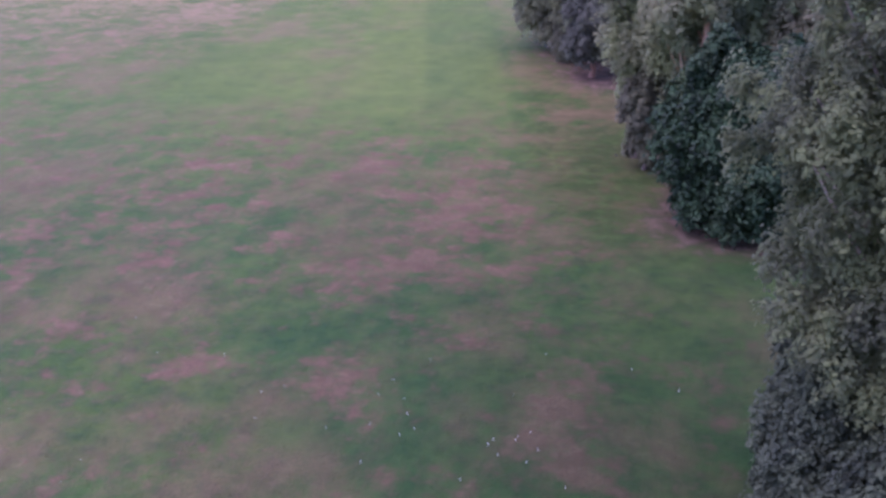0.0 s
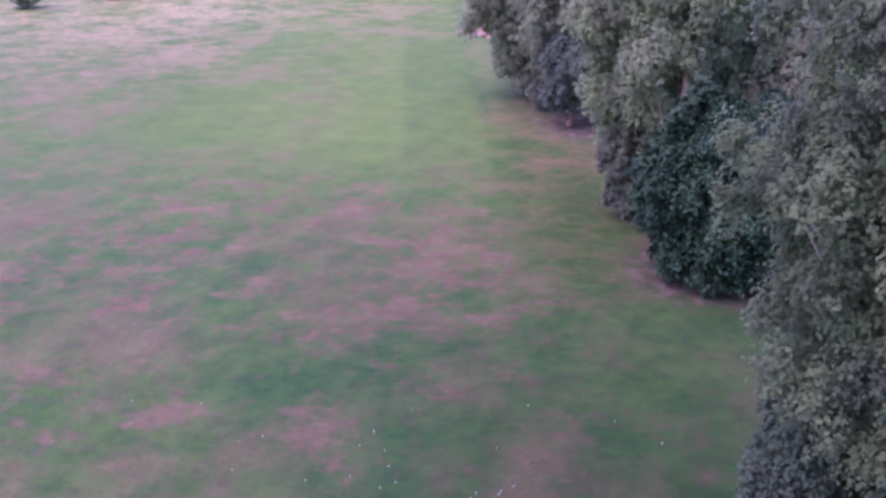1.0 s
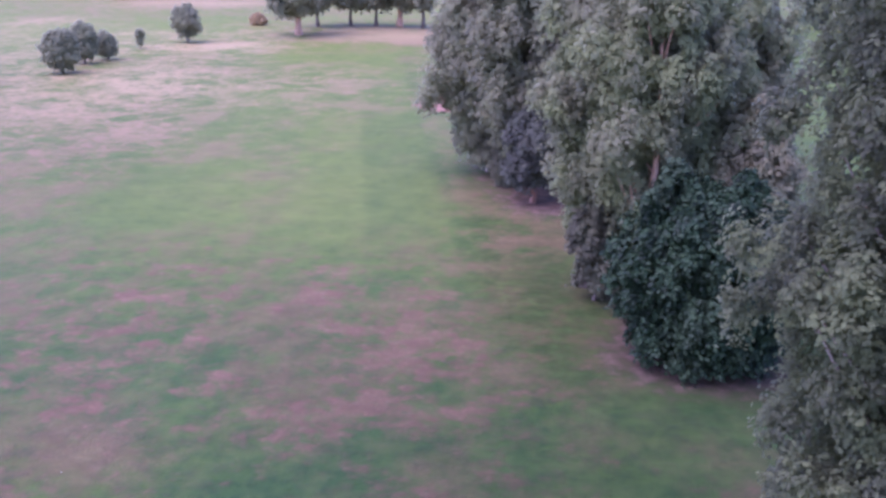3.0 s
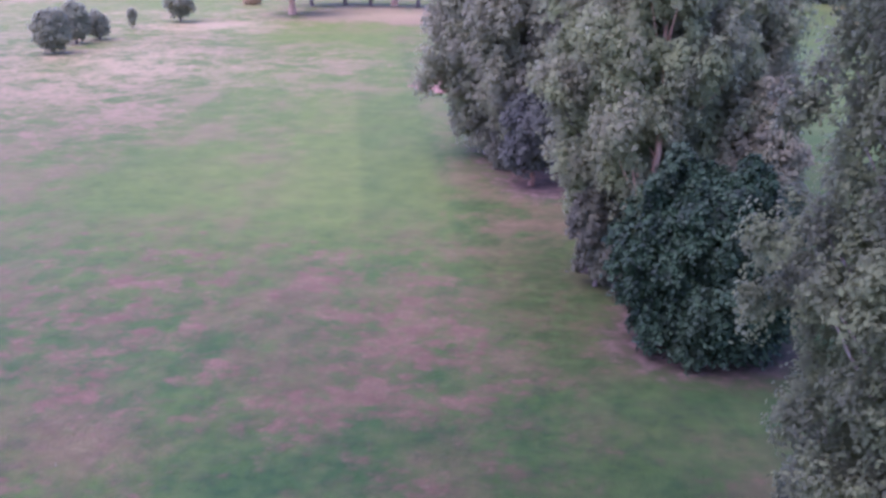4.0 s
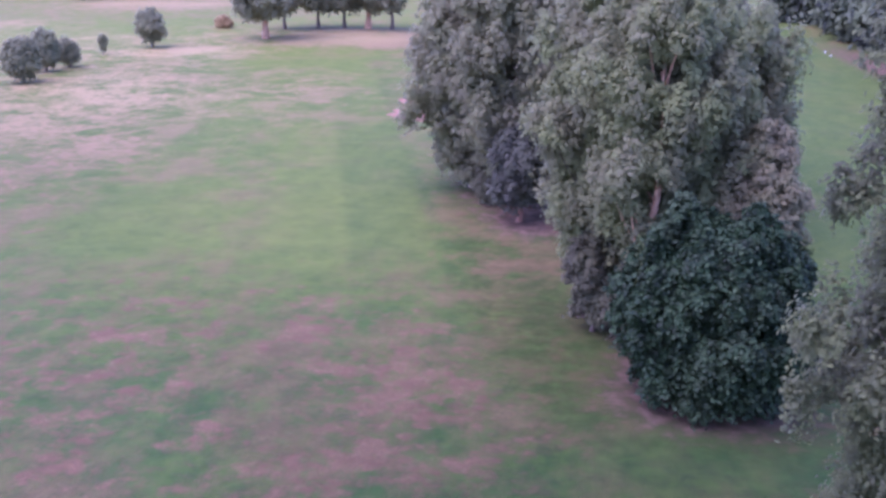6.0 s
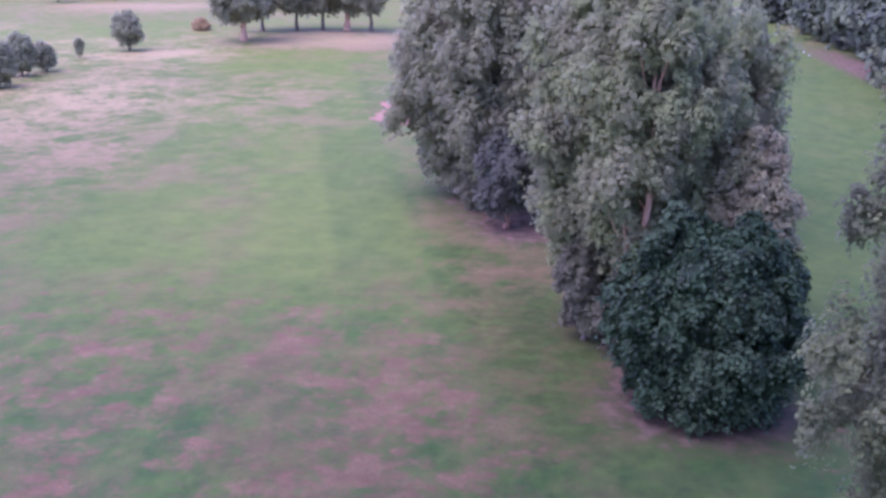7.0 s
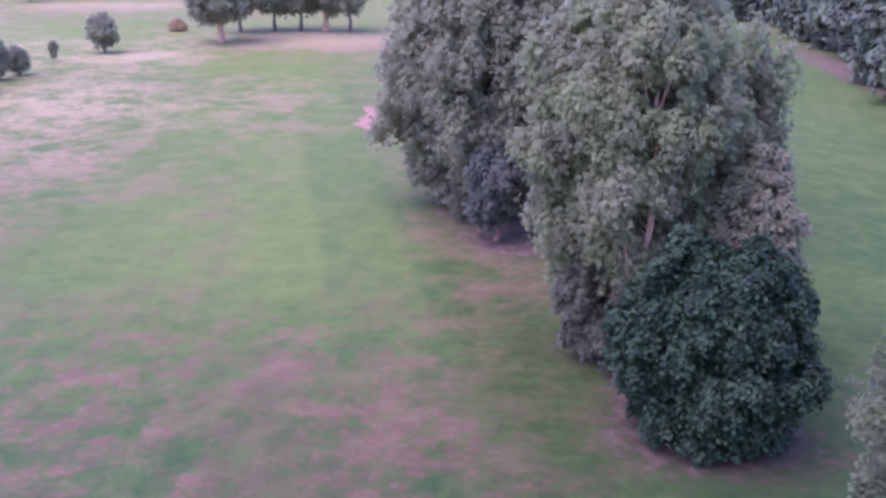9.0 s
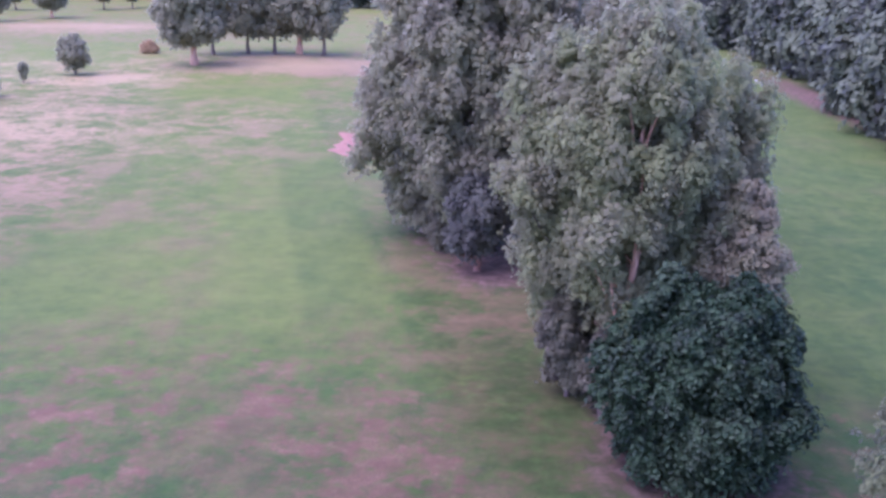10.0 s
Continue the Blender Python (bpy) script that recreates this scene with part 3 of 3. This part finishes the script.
build_tree("poplar_tree", POPLAR_LABEL, "tree", 30, (7.4, 20.5, 0), 10.2,
           [(3, 0.8), (5, 1.4), (7.5, 1.5), (9, 1.1), (10.2, 0.4)], POPLAR, BARK, 0.36, 0.088, 1.8, droop=0, upright=0.8, bare=3, loose=1.35, trunk_r=0.14, limbs=12, group=BELT)
build_tree("poplar_tree", POPLAR_LABEL, "tree", 24, (9.4, 22.8, 0), 10.3,
           [(1.0, 0.9), (4, 1.2), (6.5, 1.2), (8.5, 1.0), (10.3, 0.4)], POPLAR, BARK, 0.36, 0.088, 1.8, droop=0, upright=0.8, bare=4, loose=1.35, trunk_r=0.15, limbs=8, group=BELT)
# shrubs added for the low poplar foliage, its shade put into the leaf colour
build_tree("shaded_shrub", "dull grey-green shrub, shade of the poplars in its colour", "shrub", 26, (3.9, 20.3, 0), 4.4,
           [(0.3, 0.6), (1.2, 1.0), (2.6, 1.0), (4.3, 0.4)], UNDERWOOD_SHADE, BARK_DARK, 0.3, 0.1, trunk_r=0.07, limbs=5, group=BELT, lump=0.5, heart=0.3, tall=1.9)
build_tree("shaded_shrub", "dull grey-green shrub, shade of the poplars in its colour", "shrub", 28, (4.8, 18.8, 0), 3.4,
           [(0.3, 0.6), (1.0, 0.62), (2.2, 0.75), (3.1, 0.3)], UNDERWOOD_SHADE, BARK_DARK, 0.3, 0.1, trunk_r=0.06, limbs=5, group=BELT, lump=0.5, heart=0.3, tall=1.9)
build_tree("shaded_shrub", "dull grey-green shrub, shade of the poplars in its colour", "shrub", 29, (0.2, 35.2, 0), 2.6,
           [(0.2, 1.0), (1.0, 1.3), (2.0, 0.9), (2.6, 0.3)], UNDERWOOD_SHADE, BARK_DARK, 0.34, 0.1, trunk_r=0.06, limbs=4, group=BELT, lump=0.5, heart=0.3, tall=1.9)
build_tree("russet_tree", "bushy brown-tinged tree with sparse reddish leaves among the poplars", "tree", 25, (8.75, 19.9, 0), 7.4,
           [(0.4, 1.4), (2.5, 1.85), (4.5, 1.8), (6.2, 1.45), (7.5, 0.6)], RUSSET, BARK_WARM, 0.36, 0.1, 1.2, 1.35, 50, 6, trunk_r=0.13, limbs=9, group=BELT)
# a small tree in place of a sunlit hornbeam sprig, lit by its colour
build_tree("hornbeam_sprig", "slender yellow-green hornbeam sprig, sunlight in its leaf colour", "tree", 27, (5.6, 16.2, 0), 4.6,
           [(3.2, 0.25), (3.7, 0.5), (4.2, 0.45), (4.6, 0.15)], SUNLIT_LEAF, BARK_DARK, 0.24, 0.09, trunk_r=0.05, limbs=3, lean=(-0.75, 0.1), group=BELT)
HORNBEAM_PEAKS = [(px + 0.75 * math.sqrt(1 - (k / 7) ** 2) * math.cos(2.4 * k + 2.1 * n), py + 0.6 * math.sqrt(1 - (k / 7) ** 2) * math.sin(2.4 * k + 2.1 * n), 4.0 + (top - 4.1) * k / 7, 0.26)
                  for px, py, top in ((-1.1, -0.5, 5.95), (0.75, -0.5, 5.7)) for k in range(8) for n in range(3)]
build_tree("hornbeam", "dense dark green hornbeam, round and leafy to the turf", "tree", 31, (6.9, 15.8, 0), 5.5,
           [(0.3, 2.45), (1.3, 2.9), (2.6, 3.1), (4.1, 2.8), (4.8, 2.0), (5.3, 1.1)], HORNBEAM, BARK_DARK, 0.38, 0.13, 0.95, 1.55, 22, 8,
           trunk_r=0.16, limbs=9, group=BELT, lump=0.08, droop=0.7, fine=True, extra=HORNBEAM_PEAKS, upright=-0.2)

# the farther poplars of the belt
for seed, place, tall, wide, low in ((41, (1.2, 35.0, 0), 13.5, 3.6, 1.6), (42, (-0.8, 38.0, 0), 13.0, 3.9, 0.8), (43, (4.2, 33.5, 0), 13.2, 3.0, 1.5),
                                     (44, (7.0, 30.0, 0), 12.8, 3.0, 1.5), (45, (4.8, 42.0, 0), 14.0, 3.4, 1.2), (46, (9.5, 36.5, 0), 12.0, 3.0, 1.2)):
    build_tree("poplar_tree", POPLAR_LABEL, "tree", seed, place, tall,
               [(low, wide * 0.4), (low + 2, wide * 0.8), (tall * 0.45, wide), (tall * 0.7, wide * (0.62 if seed == 42 else 0.85)), (tall * 0.9, wide * 0.5), (tall, 0.4)],
               POPLAR_B, BARK, 0.48, 0.13, 1.7, droop=0, upright=0.8, bare=4, loose=1.35, trunk_r=0.24, limbs=22, group=BELT,
               gaps=[((0, -0.2, 6.0), (-0.4, -3.6, 7.2), 0.55)] if seed == 41 else ())
build_tree("dark_maple", "small dark blue-green tree with a short brown trunk", "tree", 51, (1.4, 32.2, 0), 4.6,
           [(0.9, 1.1), (1.8, 1.7), (3.0, 1.7), (4.0, 1.1), (4.6, 0.4)], DEEP, BARK_RED, 0.4, 0.12, 1.0, 1.3, 34, 6, trunk_r=0.13, limbs=6, group=BELT)

# ---- trees out on the course ----
FIELD = "round trees on the rough"
for seed, place, tall, wide, label in (
        (61, (-39.4, 68.6, 0), 3.7, 1.6, "round dark green field tree on the dry rough"),
        (62, (-40.2, 74.4, 0), 3.7, 1.4, "round dark green field tree behind another"),
        (63, (-39.4, 77.4, 0), 2.5, 1.0, "small round dark green tree on a thin stem"),
        (64, (-43.4, 61.6, 0), 3.0, 1.3, "round dark green field tree by the pale track")):
    build_tree("field_tree", label, "tree", seed, place, tall,
               [(tall * 0.16, wide * 0.55), (tall * 0.35, wide), (tall * 0.6, wide * 0.98), (tall * 0.85, wide * 0.78), (tall, 0.35)],
               FIELD_LEAF, BARK_DARK, 0.36, 0.16, 1.0, trunk_r=0.1, limbs=5, group=FIELD, lump=0.06, space=1.05, sprays=26, per=5)
build_tree("field_tree", "open-crowned green field tree on the rough", "tree", 65, (-36.8, 91.5, 0), 3.9,
           [(0.6, 0.7), (1.3, 1.7), (2.2, 2.1), (3.1, 1.7), (4.1, 0.8)], FIELD_LEAF, BARK_DARK, 0.5, 0.15, 1.0, 1.35, 30, 6, trunk_r=0.1, limbs=6, group=FIELD, lump=0.45, heart=0.3)
build_tree("sapling", "young green sapling with a narrow crown", "tree", 66, (-39.5, 85.4, 0), 1.9,
           [(0.4, 0.16), (0.9, 0.4), (1.5, 0.5), (2.0, 0.36)], FIELD_LEAF, BARK_DARK, 0.2, 0.12, 1.1, trunk_r=0.04, limbs=3, group=FIELD, sprays=24, per=5)
build_tree("copper_shrub", "low rounded copper-red shrub on the turf", "shrub", 67, (-34.8, 110.5, 0), 1.4,
           [(0.1, 0.6), (0.4, 1.15), (0.8, 1.15), (1.2, 0.75), (1.5, 0.25)], COPPER, BARK_DARK, 0.3, 0.16, 0.85, trunk_r=0.06, limbs=3, group=FIELD, sprays=24, per=5, lump=0.08)

# the stand of trees beyond the dry strip
STAND = "stand of trees beyond the fairway"
stand = []
for seed, place, tall, wide, bark in ((71, (-27.0, 100.2, 0), 12.5, 4.2, BARK_WARM), (72, (-27.0, 109.5, 0), 10.5, 3.2, BARK_DARK), (73, (-23.2, 111.0, 0), 11.0, 3.3, BARK_DARK),
                                      (74, (-20.1, 111.2, 0), 11.5, 3.1, BARK_DARK), (75, (-17.2, 111.4, 0), 11.0, 3.2, BARK_WARM), (76, (-14.2, 110.5, 0), 10.5, 2.9, BARK_DARK)):
    stand.append(build_tree("stand_tree", "tall leafy tree with a bare stem above dry grass", "tree", seed, place, tall,
               [(2.4, wide * 0.5), (3.6, wide * 1.0), (tall * 0.55, wide * 1.1), (tall * 0.8, wide * 0.8), (tall, 0.4)], FIELD_LEAF, bark, 0.75, 0.3,
               trunk_r=0.34 if bark is BARK_WARM else 0.2, limbs=8, group=STAND, space=1.25, sprays=34, per=5))

# ---- woods on the far edges ----
WOODS = "trees of the woodland edge"
models = []
for seed, tall, wide in ((81, 13.0, 4.0), (82, 15.0, 3.8), (83, 11.5, 4.2)):
    models.append(build_tree("woodland_tree", "broad dark green woodland tree leafy to the ground", "tree", seed, (40, 40 + 12 * len(models), 0), tall,
                             [(0.6, wide * 0.75), (2.5, wide), (tall * 0.55, wide * 1.02), (tall * 0.8, wide * 0.75), (tall, 0.6)], WOODLAND, BARK_DARK,
                             1.2, 0.5, 1.05, 1.3, 30, 5, trunk_r=0.3, limbs=6, group=WOODS, inner=0.65, lump=0.15))
rng = np.random.default_rng(5)
models[0].matrix_world, models[1].matrix_world, models[2].matrix_world = pose(33.6, 57, 0, 0, 0, 20), pose(34.0, 65, 0, 0, 0, 80), pose(35.0, 73, 0, 0, 0, 140)
spots = [(36.6 + 0.06 * abs(y - 60) + rng.uniform(-0.6, 0.6), y) for y in (50, 81, 88, 95, 102, 109, 116, 121)]
spots += [(46.5 + rng.uniform(-1, 1), y) for y in range(46, 124, 9)]
spots += [(36 + 7.5 * k + rng.uniform(-1, 1), 124 + 3 * (k % 2)) for k in range(7)]
spots += [(-18 + 8 * k + rng.uniform(-1.5, 1.5), 186 + rng.uniform(-4, 4)) for k in range(9)]
spots += [(-30 - 8 * k + rng.uniform(-1.5, 1.5), 205 + rng.uniform(-4, 6)) for k in range(14)]
for n, (px, py) in enumerate(spots):
    s = rng.uniform(0.85, 1.12)
    copy_thing(models[n % 3], pose(px, py, 0, 0, 0, rng.uniform(0, 360)) @ Matrix.Diagonal((s, s, s, 1)))
for n, (px, py, s) in enumerate(((-63.7, 157, 0.62), (-61.5, 176, 0.68), (-69.5, 150, 0.6), (-75.8, 172, 0.7), (-84, 160, 0.66), (-57.5, 180, 0.6))):
    copy_thing(stand[n], pose(px, py, 0, 0, 0, px * 7) @ Matrix.Diagonal((s, s, s, 1)))


# ---- small things ----
def tee_marker(x, y, turn):
    """A low white marker block with a rounded top on a short peg."""
    marker = new("tee_marker")
    marker.matrix_world = pose(x, y, float(height_at(np.array(x), np.array(y))), 0, 0, turn)
    tagged(marker, "white rounded tee marker on the mown grass", "marker", "tee markers")
    bm = bmesh.new()
    bmesh.ops.create_cube(bm, size=1.0)
    bmesh.ops.scale(bm, vec=(0.20, 0.13, 0.15), verts=bm.verts)
    bmesh.ops.bevel(bm, geom=bm.edges[:], offset=0.035, segments=3, affect="EDGES")
    bmesh.ops.translate(bm, vec=(0, 0, 0.13), verts=bm.verts)
    me = bpy.data.meshes.new("block")
    bm.to_mesh(me)
    bm.free()
    me.materials.append(WHITE)
    part("block", me, marker)
    part("peg", mesh_from("peg", *tube([(0, 0, -0.1), (0, 0, 0.08)], [0.04, 0.04], 8), BARK_DARK, True), marker)


tee_marker(31.6, 92.6, 20)
tee_marker(31.3, 89.6, 35)


def daisies(seed, count):
    """Small white flower heads: five petals round a raised centre, on short stems."""
    rng = np.random.default_rng(seed)
    verts, faces = [], []
    for n in range(count):
        x, y = rng.uniform(-10, 5), 0.5 + 7.5 * rng.uniform(0, 1) ** 1.4
        if n % 7 == 0:
            x, y = 1.6 + rng.normal(0, 0.35), 3.1 + rng.normal(0, 0.3)
        z, r = float(height_at(np.array(x), np.array(y))) + 0.07, rng.uniform(0.005, 0.0105)
        base = len(verts)
        verts.append((x, y, z + 0.012))
        for k in range(10):
            a = 2 * math.pi * k / 10
            q = r if k % 2 else r * 0.62
            verts.append((x + q * math.cos(a), y + q * math.sin(a), z))
        verts.append((x, y, z - 0.09))
        faces += [(base, base + 1 + k, base + 1 + (k + 1) % 10) for k in range(10)]
        faces += [(base + 11, base + 1, base + 4)]
    tagged(new("daisies", mesh_from("daisies", verts, faces, PETAL)), "scattered white daisies in the turf", "flowers", kind="stuff")


daisies(9, 40)
